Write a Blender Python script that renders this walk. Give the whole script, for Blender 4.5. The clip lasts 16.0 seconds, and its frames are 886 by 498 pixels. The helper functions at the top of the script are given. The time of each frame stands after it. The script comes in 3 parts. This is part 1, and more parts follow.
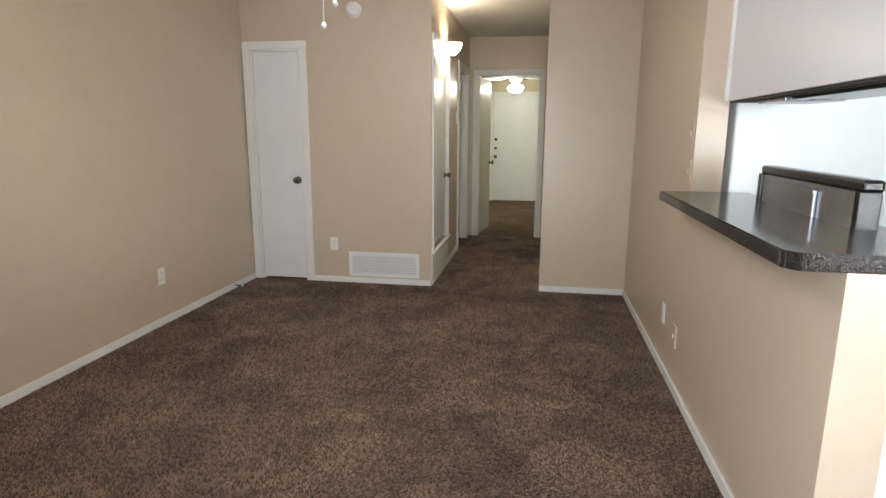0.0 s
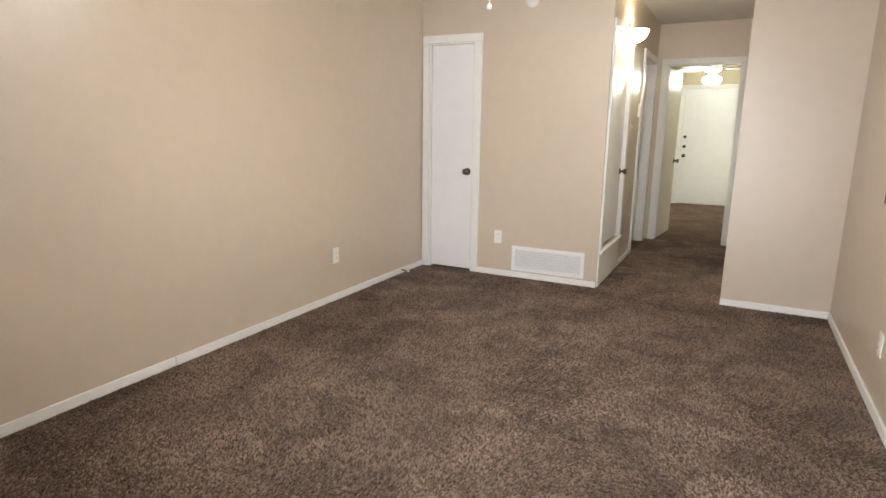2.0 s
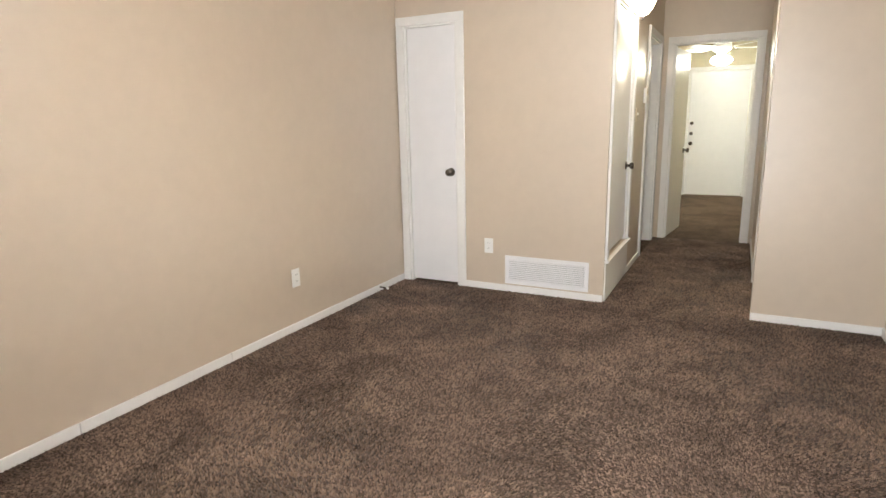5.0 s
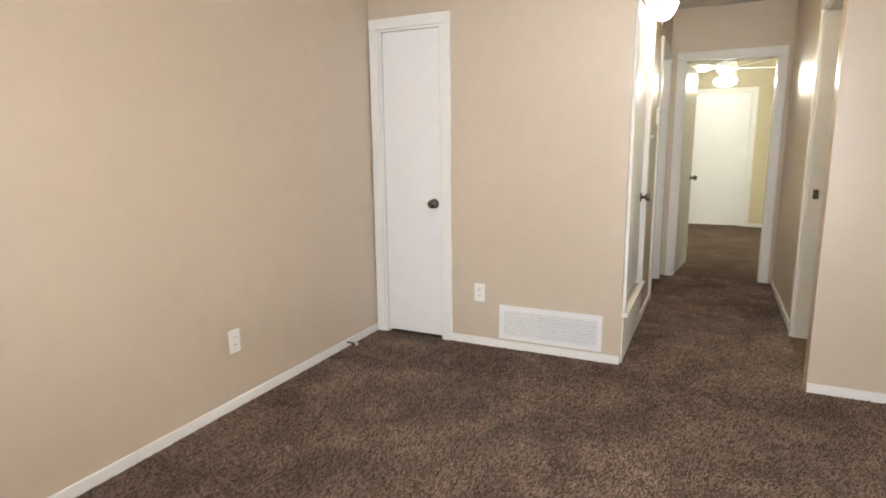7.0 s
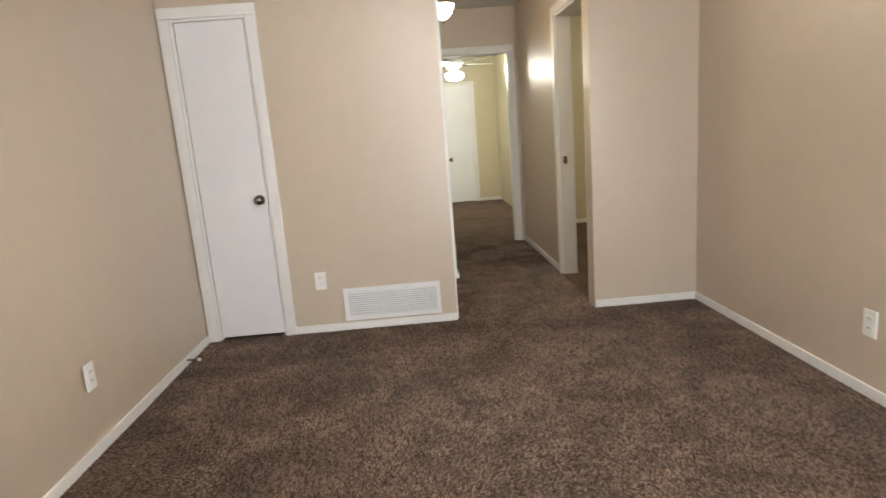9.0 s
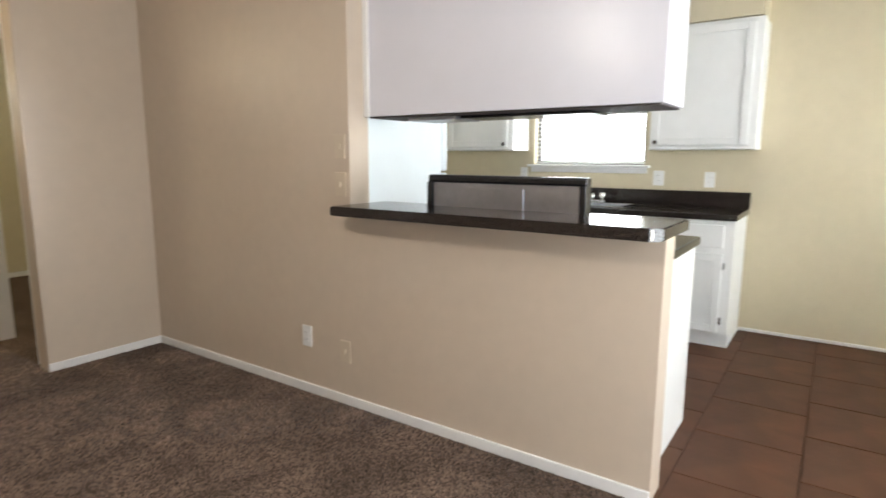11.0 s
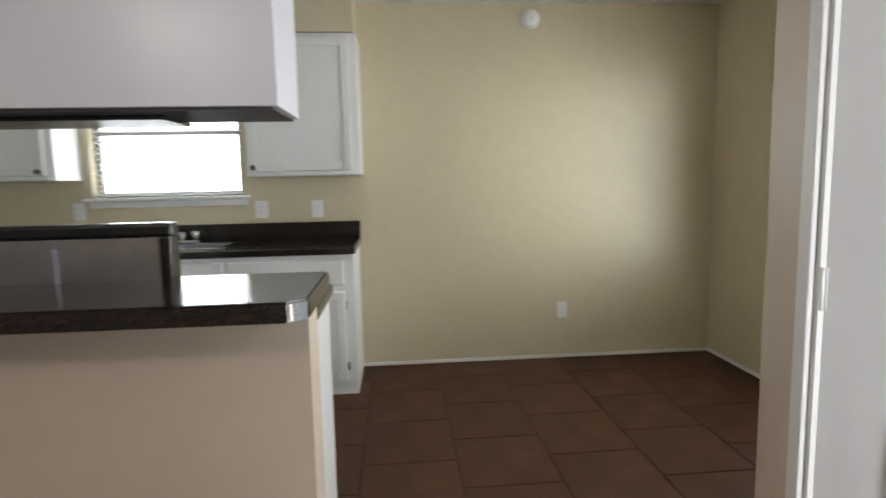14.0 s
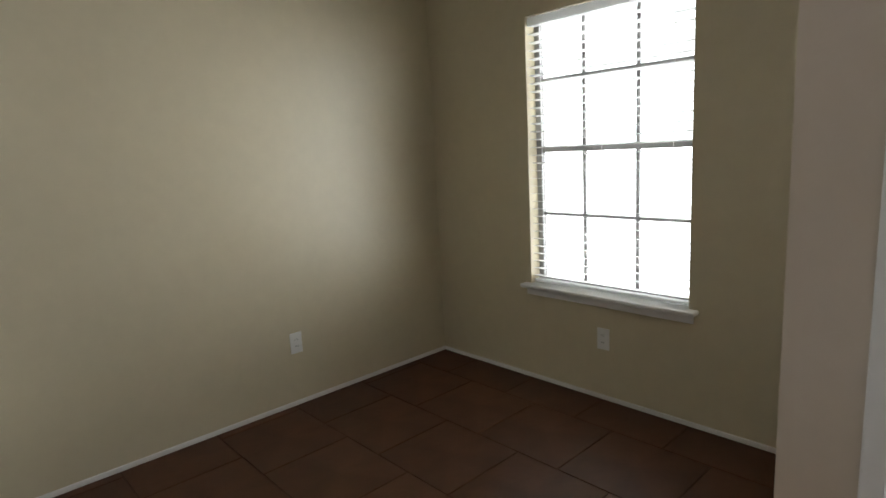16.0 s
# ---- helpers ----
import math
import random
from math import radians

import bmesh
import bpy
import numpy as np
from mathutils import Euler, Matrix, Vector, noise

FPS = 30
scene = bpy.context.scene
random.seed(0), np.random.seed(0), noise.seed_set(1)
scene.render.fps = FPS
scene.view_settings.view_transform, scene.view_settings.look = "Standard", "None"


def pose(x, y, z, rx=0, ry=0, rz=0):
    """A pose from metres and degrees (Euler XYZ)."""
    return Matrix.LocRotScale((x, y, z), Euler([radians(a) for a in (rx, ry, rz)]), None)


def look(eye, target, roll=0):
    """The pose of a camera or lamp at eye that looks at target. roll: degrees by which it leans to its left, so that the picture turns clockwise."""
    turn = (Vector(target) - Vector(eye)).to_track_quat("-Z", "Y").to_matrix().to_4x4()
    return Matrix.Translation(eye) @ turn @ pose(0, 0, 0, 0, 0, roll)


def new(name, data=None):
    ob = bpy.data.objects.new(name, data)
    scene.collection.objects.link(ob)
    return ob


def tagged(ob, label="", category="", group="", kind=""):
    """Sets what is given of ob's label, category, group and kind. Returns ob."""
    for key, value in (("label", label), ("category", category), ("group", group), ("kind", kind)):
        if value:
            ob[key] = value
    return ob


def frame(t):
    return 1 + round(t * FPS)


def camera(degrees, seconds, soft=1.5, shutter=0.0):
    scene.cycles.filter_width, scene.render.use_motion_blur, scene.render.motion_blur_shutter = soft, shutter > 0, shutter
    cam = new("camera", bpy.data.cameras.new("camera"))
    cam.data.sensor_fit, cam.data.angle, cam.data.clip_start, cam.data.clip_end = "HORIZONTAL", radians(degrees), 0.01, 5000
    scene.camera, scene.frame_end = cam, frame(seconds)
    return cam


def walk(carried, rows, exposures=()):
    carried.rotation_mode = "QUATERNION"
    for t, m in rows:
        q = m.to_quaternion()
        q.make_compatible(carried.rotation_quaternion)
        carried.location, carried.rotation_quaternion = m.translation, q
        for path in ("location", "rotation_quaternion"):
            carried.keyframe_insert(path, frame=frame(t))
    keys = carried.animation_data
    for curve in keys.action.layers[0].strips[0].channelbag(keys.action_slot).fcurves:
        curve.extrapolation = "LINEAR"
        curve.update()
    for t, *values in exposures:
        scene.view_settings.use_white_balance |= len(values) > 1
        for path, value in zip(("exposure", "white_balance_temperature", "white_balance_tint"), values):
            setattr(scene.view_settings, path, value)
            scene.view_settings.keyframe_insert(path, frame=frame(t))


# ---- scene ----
PATH = [
    (0, (-0.037, 0.987, 1.344), (-0.358, 2.92, 0.943), 0.3),
    (0.5, (-0.024, 1.009, 1.335), (-0.418, 2.935, 0.966), -0.1),
    (1, (0.021, 1.048, 1.329), (-0.556, 2.927, 0.958), -0.2),
    (1.5, (0.037, 1.102, 1.322), (-0.758, 2.89, 0.91), 0.4),
    (2, (0.02, 1.106, 1.293), (-0.87, 2.849, 0.881), 0.8),
    (2.5, (0.021, 1.09, 1.289), (-0.909, 2.811, 0.872), -0.2),
    (3, (0.004, 1.138, 1.334), (-0.914, 2.863, 0.911), -1.3),
    (3.5, (-0.085, 1.347, 1.288), (-0.926, 3.111, 0.861), -0.9),
    (6, (-0.208, 2.069, 1.299), (-1.136, 3.789, 0.874), -1.3),
    (6.5, (-0.349, 2.3, 1.272), (-1.259, 4.036, 0.874), -0.8),
    (7, (-0.509, 2.469, 1.291), (-1.351, 4.248, 0.935), -0.6),
    (7.5, (-0.717, 2.5, 1.266), (-1.218, 4.412, 0.959), -2.1),
    (8, (-0.852, 2.316, 1.253), (-1.169, 4.263, 0.921), -1.2),
    (8.5, (-1.008, 2.159, 1.253), (-1.178, 4.119, 0.894), -2.1),
    (9, (-1.161, 2.117, 1.243), (-1.081, 4.076, 0.849), -4.4),
    (9.5, (-1.22, 2.029, 1.234), (-0.828, 3.947, 0.825), -3.1),
    (10, (-1.283, 2.017, 1.261), (-0.337, 3.73, 0.852), -1.0),
    (12.5, (-1.395, 1.95, 1.304), (0.508, 2.526, 1.089), -0.2),
    (13, (-1.193, 2.016, 1.301), (0.739, 2.481, 1.075), 0.9),
    (13.5, (-0.903, 2.112, 1.315), (1.065, 2.375, 1.08), 1.0),
    (14, (-0.611, 2.258, 1.304), (1.369, 2.098, 1.068), -1.2),
    (14.5, (-0.297, 2.333, 1.312), (1.592, 1.758, 0.994), -1.4),
    (15, (0.07, 2.361, 1.343), (1.843, 1.51, 0.975), -0.7),
    (15.5, (0.358, 2.383, 1.367), (1.971, 1.262, 0.99), -2.6),
    (16, (0.582, 2.514, 1.374), (2.031, 1.179, 1.027), -3.1),
]
cam = camera(75.6, 16.0, shutter=0.4)
walk(cam, [(t, look(eye, target, roll)) for t, eye, target, roll in PATH], [(0, 0.15), (2, 0.76), (3.5, 0.92), (6.5, 0.9), (7.5, 0.76), (8.5, 0.60), (9, 0.60), (9.5, 0.7), (10, 0.55), (12.5, 0.0), (13, -0.22), (13.5, -0.4), (14, -0.62), (15, -1.17), (16, -1.3)])

# ---- world and sun: bright hazy day ----
world = bpy.data.worlds.new("sky")
scene.world = world
world.use_nodes = True
wn, wl = world.node_tree.nodes, world.node_tree.links
sky = wn.new("ShaderNodeTexSky")
sky.sky_type, sky.sun_disc = "NISHITA", False
sky.sun_elevation, sky.sun_rotation = radians(55), radians(40)
wl.new(sky.outputs[0], wn["Background"].inputs[0])
wn["Background"].inputs[1].default_value = 0.15
sun_data = bpy.data.lights.new("sun", "SUN")
sun_data.energy, sun_data.angle, sun_data.color = 3.0, radians(0.5), (1.0, 0.95, 0.87)
sun = new("sun", sun_data)
sun.matrix_world = look((0, 0, 30), (-12, -14, 0))


def window_light(name, x, y, z, w, h, target, power, colour):
    data = bpy.data.lights.new(name, "AREA")
    data.shape, data.size, data.size_y, data.energy, data.color = "RECTANGLE", w, h, power, colour
    ob = new(name, data)
    ob.matrix_world = look((x, y, z), target)
    return ob


DAY = (0.92, 0.97, 1.0)
YD_OUT = -0.22
window_light("dining_window_daylight", 2.156, YD_OUT, 1.31, 1.1, 1.6, (2.156, 1.0, 1.31), 108, DAY)
window_light("kitchen_window_daylight", 3.56, 3.776, 1.64, 1.15, 0.95, (2.5, 3.776, 1.64), 52, DAY)
window_light("doorway_daylight", -0.12, 0.86, 1.04, 0.60, 1.92, (-0.12, 3.0, 1.04), 48, DAY)


# ---- materials ----
def material(name, colour, rough=0.5, metal=0.0, vary=0.06, scale=8.0, bump=0.0, bump_scale=200.0, vary2=0.0, scale2=1.2, emit=0.0, emit_colour=None, coat=0.0, random_amount=0.0):
    mat = bpy.data.materials.new(name)
    mat.use_nodes = True
    n, l = mat.node_tree.nodes, mat.node_tree.links
    b = n["Principled BSDF"]
    b.inputs["Roughness"].default_value, b.inputs["Metallic"].default_value = rough, metal
    b.inputs["Coat Weight"].default_value = coat
    co = n.new("ShaderNodeTexCoord").outputs["Object"]

    def noise_at(s, detail=4.0):
        t = n.new("ShaderNodeTexNoise")
        t.inputs["Scale"].default_value, t.inputs["Detail"].default_value = s, detail
        l.new(co, t.inputs["Vector"])
        return t.outputs["Fac"]

    def scaled(value, low, high):
        m = n.new("ShaderNodeMapRange")
        m.inputs["From Min"].default_value, m.inputs["From Max"].default_value = 0.3, 0.7
        m.inputs["To Min"].default_value, m.inputs["To Max"].default_value = low, high
        l.new(value, m.inputs["Value"])
        return m.outputs["Result"]

    factor = scaled(noise_at(scale), 1 - vary, 1 + vary)
    if vary2:
        m = n.new("ShaderNodeMath")
        m.operation = "MULTIPLY"
        l.new(factor, m.inputs[0])
        l.new(scaled(noise_at(scale2, 3.0), 1 - vary2, 1 + vary2), m.inputs[1])
        factor = m.outputs[0]
    if random_amount:
        r = n.new("ShaderNodeMapRange")
        r.inputs["To Min"].default_value, r.inputs["To Max"].default_value = 1 - random_amount, 1 + random_amount
        l.new(n.new("ShaderNodeObjectInfo").outputs["Random"], r.inputs["Value"])
        m = n.new("ShaderNodeMath")
        m.operation = "MULTIPLY"
        l.new(factor, m.inputs[0])
        l.new(r.outputs["Result"], m.inputs[1])
        factor = m.outputs[0]
    mix = n.new("ShaderNodeVectorMath")
    mix.operation = "SCALE"
    mix.inputs[0].default_value = colour
    l.new(factor, mix.inputs["Scale"])
    l.new(mix.outputs["Vector"], b.inputs["Base Color"])
    if bump:
        bp = n.new("ShaderNodeBump")
        bp.inputs["Strength"].default_value, bp.inputs["Distance"].default_value = bump, 0.004
        l.new(noise_at(bump_scale, 3.0), bp.inputs["Height"])
        l.new(bp.outputs["Normal"], b.inputs["Normal"])
    if emit:
        b.inputs["Emission Color"].default_value = (*(emit_colour or colour), 1)
        b.inputs["Emission Strength"].default_value = emit
    return mat


def carpet_material():
    """Cut-pile brown carpet: flecked yarn, brushed patches."""
    mat = bpy.data.materials.new("brown_carpet")
    mat.use_nodes = True
    n, l = mat.node_tree.nodes, mat.node_tree.links
    b = n["Principled BSDF"]
    b.inputs["Roughness"].default_value = 1.0
    b.inputs["Specular IOR Level"].default_value = 0.1
    b.inputs["Sheen Weight"].default_value, b.inputs["Sheen Roughness"].default_value = 0.12, 0.5
    b.inputs["Sheen Tint"].default_value = (0.8, 0.66, 0.55, 1)
    co = n.new("ShaderNodeTexCoord").outputs["Object"]

    def fac(scale, detail, rough, low, high, distortion=0.0, start=0.34, end=0.66):
        t = n.new("ShaderNodeTexNoise")
        t.inputs["Scale"].default_value, t.inputs["Detail"].default_value = scale, detail
        t.inputs["Roughness"].default_value, t.inputs["Distortion"].default_value = rough, distortion
        l.new(co, t.inputs["Vector"])
        m = n.new("ShaderNodeMapRange")
        m.inputs["From Min"].default_value, m.inputs["From Max"].default_value = start, end
        m.inputs["To Min"].default_value, m.inputs["To Max"].default_value = low, high
        l.new(t.outputs["Fac"], m.inputs["Value"])
        return m.outputs["Result"]

    def times(a, b2):
        m = n.new("ShaderNodeMath")
        m.operation = "MULTIPLY"
        l.new(a, m.inputs[0])
        l.new(b2, m.inputs[1])
        return m.outputs[0]

    yarn = fac(100, 3, 0.8, 0.2, 1.9, 0.0, 0.40, 0.62)
    clump = fac(42, 3, 0.65, 0.62, 1.4, 0.8)
    patch = times(fac(1.9, 5, 0.6, 0.72, 1.3, 1.0), fac(9, 3, 0.6, 0.86, 1.15, 1.2))
    tone = times(times(yarn, clump), patch)
    sc = n.new("ShaderNodeVectorMath")
    sc.operation = "SCALE"
    sc.inputs[0].default_value = (0.118, 0.078, 0.055)
    l.new(tone, sc.inputs["Scale"])
    l.new(sc.outputs["Vector"], b.inputs["Base Color"])
    bp = n.new("ShaderNodeBump")
    bp.inputs["Strength"].default_value, bp.inputs["Distance"].default_value = 0.7, 0.006
    l.new(times(yarn, clump), bp.inputs["Height"])
    l.new(bp.outputs["Normal"], b.inputs["Normal"])
    return mat


def pile_material():
    """Yarn tufts: each its own shade, soft and matt."""
    mat = bpy.data.materials.new("brown_yarn")
    mat.use_nodes = True
    n, l = mat.node_tree.nodes, mat.node_tree.links
    b = n["Principled BSDF"]
    b.inputs["Roughness"].default_value = 0.95
    b.inputs["Specular IOR Level"].default_value = 0.15
    b.inputs["Sheen Weight"].default_value = 0.1
    m = n.new("ShaderNodeMapRange")
    m.inputs["To Min"].default_value, m.inputs["To Max"].default_value = 0.32, 1.7
    l.new(n.new("ShaderNodeNewGeometry").outputs["Random Per Island"], m.inputs["Value"])
    t = n.new("ShaderNodeTexNoise")
    t.inputs["Scale"].default_value, t.inputs["Detail"].default_value, t.inputs["Distortion"].default_value = 2.6, 6, 1.1
    l.new(n.new("ShaderNodeTexCoord").outputs["Object"], t.inputs["Vector"])
    p = n.new("ShaderNodeMapRange")
    p.inputs["From Min"].default_value, p.inputs["From Max"].default_value = 0.35, 0.65
    p.inputs["To Min"].default_value, p.inputs["To Max"].default_value = 0.68, 1.3
    l.new(t.outputs["Fac"], p.inputs["Value"])
    k = n.new("ShaderNodeMath")
    k.operation = "MULTIPLY"
    l.new(m.outputs["Result"], k.inputs[0])
    l.new(p.outputs["Result"], k.inputs[1])
    sc = n.new("ShaderNodeVectorMath")
    sc.operation = "SCALE"
    sc.inputs[0].default_value = (0.172, 0.117, 0.088)
    l.new(k.outputs[0], sc.inputs["Scale"])
    l.new(sc.outputs["Vector"], b.inputs["Base Color"])
    return mat


def granite_material():
    mat = bpy.data.materials.new("dark_speckled_laminate")
    mat.use_nodes = True
    n, l = mat.node_tree.nodes, mat.node_tree.links
    b = n["Principled BSDF"]
    b.inputs["Roughness"].default_value = 0.16
    co = n.new("ShaderNodeTexCoord").outputs["Object"]
    v = n.new("ShaderNodeTexVoronoi")
    v.inputs["Scale"].default_value = 300
    l.new(co, v.inputs["Vector"])
    ramp = n.new("ShaderNodeValToRGB")
    e = ramp.color_ramp.elements
    e[0].position, e[0].color = 0.0, (0.012, 0.009, 0.008, 1)
    e[1].position, e[1].color = 1.0, (0.055, 0.040, 0.033, 1)
    m = e.new(0.62)
    m.color = (0.018, 0.013, 0.011, 1)
    l.new(v.outputs["Color"], ramp.inputs["Fac"])
    l.new(ramp.outputs["Color"], b.inputs["Base Color"])
    return mat


def glass_material():
    mat = bpy.data.materials.new("window_glass")
    mat.use_nodes = True
    b = mat.node_tree.nodes["Principled BSDF"]
    b.inputs["Transmission Weight"].default_value, b.inputs["Roughness"].default_value, b.inputs["IOR"].default_value = 1.0, 0.0, 1.1
    return mat


WALL = material("beige_wall_paint", (0.570, 0.473, 0.374), 0.36, vary=0.02, scale=14, bump=0.10, bump_scale=130, vary2=0.03, scale2=0.8)
KITCHEN_WALL = material("yellowish_beige_wall_paint", (0.60, 0.525, 0.366), 0.42, vary=0.02, scale=14, bump=0.12, bump_scale=110, vary2=0.03, scale2=0.8)
CEIL = material("white_textured_ceiling", (0.78, 0.77, 0.74), 0.9, vary=0.04, scale=60, bump=0.6, bump_scale=90, vary2=0.03)
TRIM = material("white_gloss_trim", (0.80, 0.785, 0.765), 0.35, vary=0.02, scale=20, bump=0.04, bump_scale=60, vary2=0.03)
DOOR = material("white_door_paint", (0.80, 0.79, 0.80), 0.32, vary=0.015, scale=9, bump=0.05, bump_scale=70, vary2=0.02)
CABINET = material("white_cabinet_paint", (0.80, 0.80, 0.78), 0.35, vary=0.02, scale=9, bump=0.05, bump_scale=60, vary2=0.03)
PANEL = material("pale_lilac_white_panel", (0.70, 0.69, 0.745), 0.30, vary=0.015, scale=5, bump=0.05, bump_scale=40, vary2=0.02)
FRIDGE = material("white_appliance_enamel", (0.76, 0.82, 0.84), 0.3, vary=0.02, scale=6, bump=0.06, bump_scale=150)
PLATE = material("white_plastic", (0.82, 0.81, 0.79), 0.35, vary=0.01)
SLOT = material("dark_slot", (0.03, 0.028, 0.025), 0.6)
BEIGE_PLATE = material("painted_over_plate", (0.60, 0.51, 0.395), 0.4, vary=0.02)
NICKEL = material("brushed_nickel", (0.20, 0.18, 0.16), 0.2, 1.0, vary=0.08, scale=40)
DARK_METAL = material("dark_bronze_knob", (0.10, 0.085, 0.075), 0.35, 0.9, vary=0.1, scale=40)
CHROME = material("chrome", (0.75, 0.75, 0.75), 0.12, 1.0, vary=0.02)
STEEL = material("galvanised_steel_sheet", (0.42, 0.43, 0.47), 0.3, 0.9, vary=0.08, scale=6, vary2=0.05, scale2=30)
BLACK = material("black_enamel", (0.012, 0.012, 0.013), 0.2, vary=0.1)
TILE = material("brown_ceramic_tile", (0.082, 0.0325, 0.0155), 0.55, vary=0.18, scale=7, bump=0.15, bump_scale=30, vary2=0.22, scale2=2.6, random_amount=0.09)
WALL.node_tree.nodes["Principled BSDF"].inputs["Specular IOR Level"].default_value = 0.75
TILE.node_tree.nodes["Principled BSDF"].inputs["Specular IOR Level"].default_value = 0.3
GROUT = material("dark_grout", (0.066, 0.028, 0.015), 0.9, vary=0.12, scale=30)
CARPET, GRANITE, GLASS = carpet_material(), granite_material(), glass_material()
BLIND = material("white_vinyl_blind_slat", (0.86, 0.86, 0.84), 0.7, vary=0.01)
BLIND.node_tree.nodes["Principled BSDF"].inputs["Transmission Weight"].default_value = 0.6
FRAME_DARK = material("bronze_window_frame", (0.30, 0.29, 0.28), 0.5, 0.2, vary=0.08)
CONCRETE = material("pale_concrete", (0.42, 0.40, 0.37), 0.9, vary=0.1, scale=12, bump=0.2, bump_scale=50, vary2=0.08)
BULB = material("frosted_glass_lit", (0.95, 0.9, 0.8), 0.4, emit=76, emit_colour=(1.0, 0.935, 0.86))
SCONCE_GLASS = material("alabaster_glass_lit", (0.95, 0.9, 0.8), 0.4, emit=46, emit_colour=(1.0, 0.86, 0.62))
# glow of the added fill light in the second room
ROOM_FILL = material("room_fill_glow", (0.95, 0.9, 0.8), 0.4, emit=70, emit_colour=(1.0, 0.92, 0.66))
BED_BULB = material("bedroom_glass_lit", (0.95, 0.9, 0.8), 0.4, emit=115, emit_colour=(0.98, 1.0, 0.84))


# ---- mesh helpers ----
def box(bm, x0, x1, y0, y1, z0, z1, bevel=0.0):
    m = Matrix.LocRotScale(((x0 + x1) / 2, (y0 + y1) / 2, (z0 + z1) / 2), None, (x1 - x0, y1 - y0, z1 - z0))
    made = bmesh.ops.create_cube(bm, size=1.0, matrix=m)["verts"]
    if bevel:
        edges = list({e for v in made for e in v.link_edges})
        bmesh.ops.bevel(bm, geom=edges, offset=bevel, segments=2, profile=0.5, affect="EDGES")
    return bm


def one(x0, x1, y0, y1, z0, z1, bevel=0.0):
    return box(bmesh.new(), x0, x1, y0, y1, z0, z1, bevel)


def lathe(bm, profile, m, steps=24):
    """Turns (radius, height) pairs about z, then lays them at m."""
    rings = []
    for r, h in profile:
        rings.append([bm.verts.new(m @ Vector((r * math.cos(a), r * math.sin(a), h))) for a in [2 * math.pi * i / steps for i in range(steps)]])
    for a, b in zip(rings, rings[1:]):
        for i in range(steps):
            f = bm.faces.new((a[i], a[(i + 1) % steps], b[(i + 1) % steps], b[i]))
            f.smooth = True
    bm.faces.new(rings[0][::-1])
    bm.faces.new(rings[-1])
    return bm


def rod(bm, a, b, r, steps=10):
    a, b = Vector(a), Vector(b)
    m = Matrix.Translation(a) @ (b - a).to_track_quat("Z", "Y").to_matrix().to_4x4()
    return lathe(bm, [(r, 0), (r, (b - a).length)], m, steps)


def mesh_of(name, bm, mat):
    data = bpy.data.meshes.new(name)
    bmesh.ops.recalc_face_normals(bm, faces=bm.faces)
    bm.to_mesh(data)
    bm.free()
    data.materials.append(mat)
    return data


def part(name, bm, mat, parent, label=""):
    ob = new(name, mesh_of(name, bm, mat))
    ob.parent = parent
    return tagged(ob, label)


def thing(name, label, category, m=None, group="", kind=""):
    ob = new(name)
    ob.empty_display_size = 0.1
    if m is not None:
        ob.matrix_basis = m
    return tagged(ob, label, category, group, kind)


def solid(name, bm, mat, label, category, kind="structure"):
    return tagged(new(name, mesh_of(name, bm, mat)), label, category, "", kind)


# ---- the plan ----
C = 2.50                       # ceiling height
XL, XR, YB, YS = -2.615, 0.707, 5.82, 1.187   # living room: side walls, back wall, entry wall
HL, HR, HE = -0.946, 0.04, 8.42            # hall: left, right, end
XE, YD, XD = 3.39, -0.045, 0.958           # kitchen and dining: window walls, dining side wall
T = 0.12


def wall(name, runs, mat=None, label="smooth beige painted wall"):
    bm = bmesh.new()
    for r in runs:
        box(bm, *r)
    return solid(name, bm, mat or WALL, label, "wall")


# entry door opening
DX0, DX1, DH = -0.47, 0.760, 2.04
wall("wall_left", [(XL - T, XL, YS - T, YB + T, 0, C)])
wall("wall_back", [(XL, -2.545, YB, YB + T, 0, C), (-2.545, -2.09, YB, YB + T, 2.035, C), (-2.09, HL, YB, YB + T, 0, C)])
wall("wall_entry", [(XL, DX0, YS - T, YS, 0, C), (DX0, DX1, YS - T, YS, DH, C), (DX1, XD, YS - T, YS, 0, C)])
wall("wall_pier", [(0.0, XR, YB, YB + T, 0, C)], label="beige wall beside the hall opening")
# wall between living room and kitchen, with the bar opening
KX = XR + 0.14
wall("wall_kitchen_side", [(XR, KX, 3.975, YB + T, 0, C)])
wall("wall_bar_half", [(XR, KX, 2.468, 3.975, 0, 1.018)], label="beige half wall under the breakfast bar")
wall("wall_hall_left", [(HL - T, HL, YB + T, 5.90, 0, C), (HL - T, HL, 5.90, 6.68, 0, 0.31), (HL - T, HL, 5.90, 6.68, 2.09, C), (HL - T, HL, 6.68, 7.45, 0, C),
                        (HL - T, HL, 7.45, 8.24, 2.05, C), (HL - T, HL, 8.24, HE, 0, C)])
wall("wall_hall_right", [(HR, HR + T, YB + T, 6.02, 0, C), (HR, HR + T, 6.02, 6.80, 2.09, C), (HR, HR + T, 6.80, HE, 0, C)])
wall("wall_hall_end", [(-2.9, -0.83, HE, HE + T, 0, C), (-0.83, -0.055, HE, HE + T, 2.055, C), (-0.055, 0.40, HE, HE + T, 0, C)])
wall("wall_bathroom_side", [(-2.9, HL - T, 7.2, 7.2 + T, 0, C)])
wall("wall_closet", [(-2.9, -2.78, YB + T, 12.8, 0, C), (-1.9, HL - T, 6.80, 6.92, 0, C)])
BE = 12.45
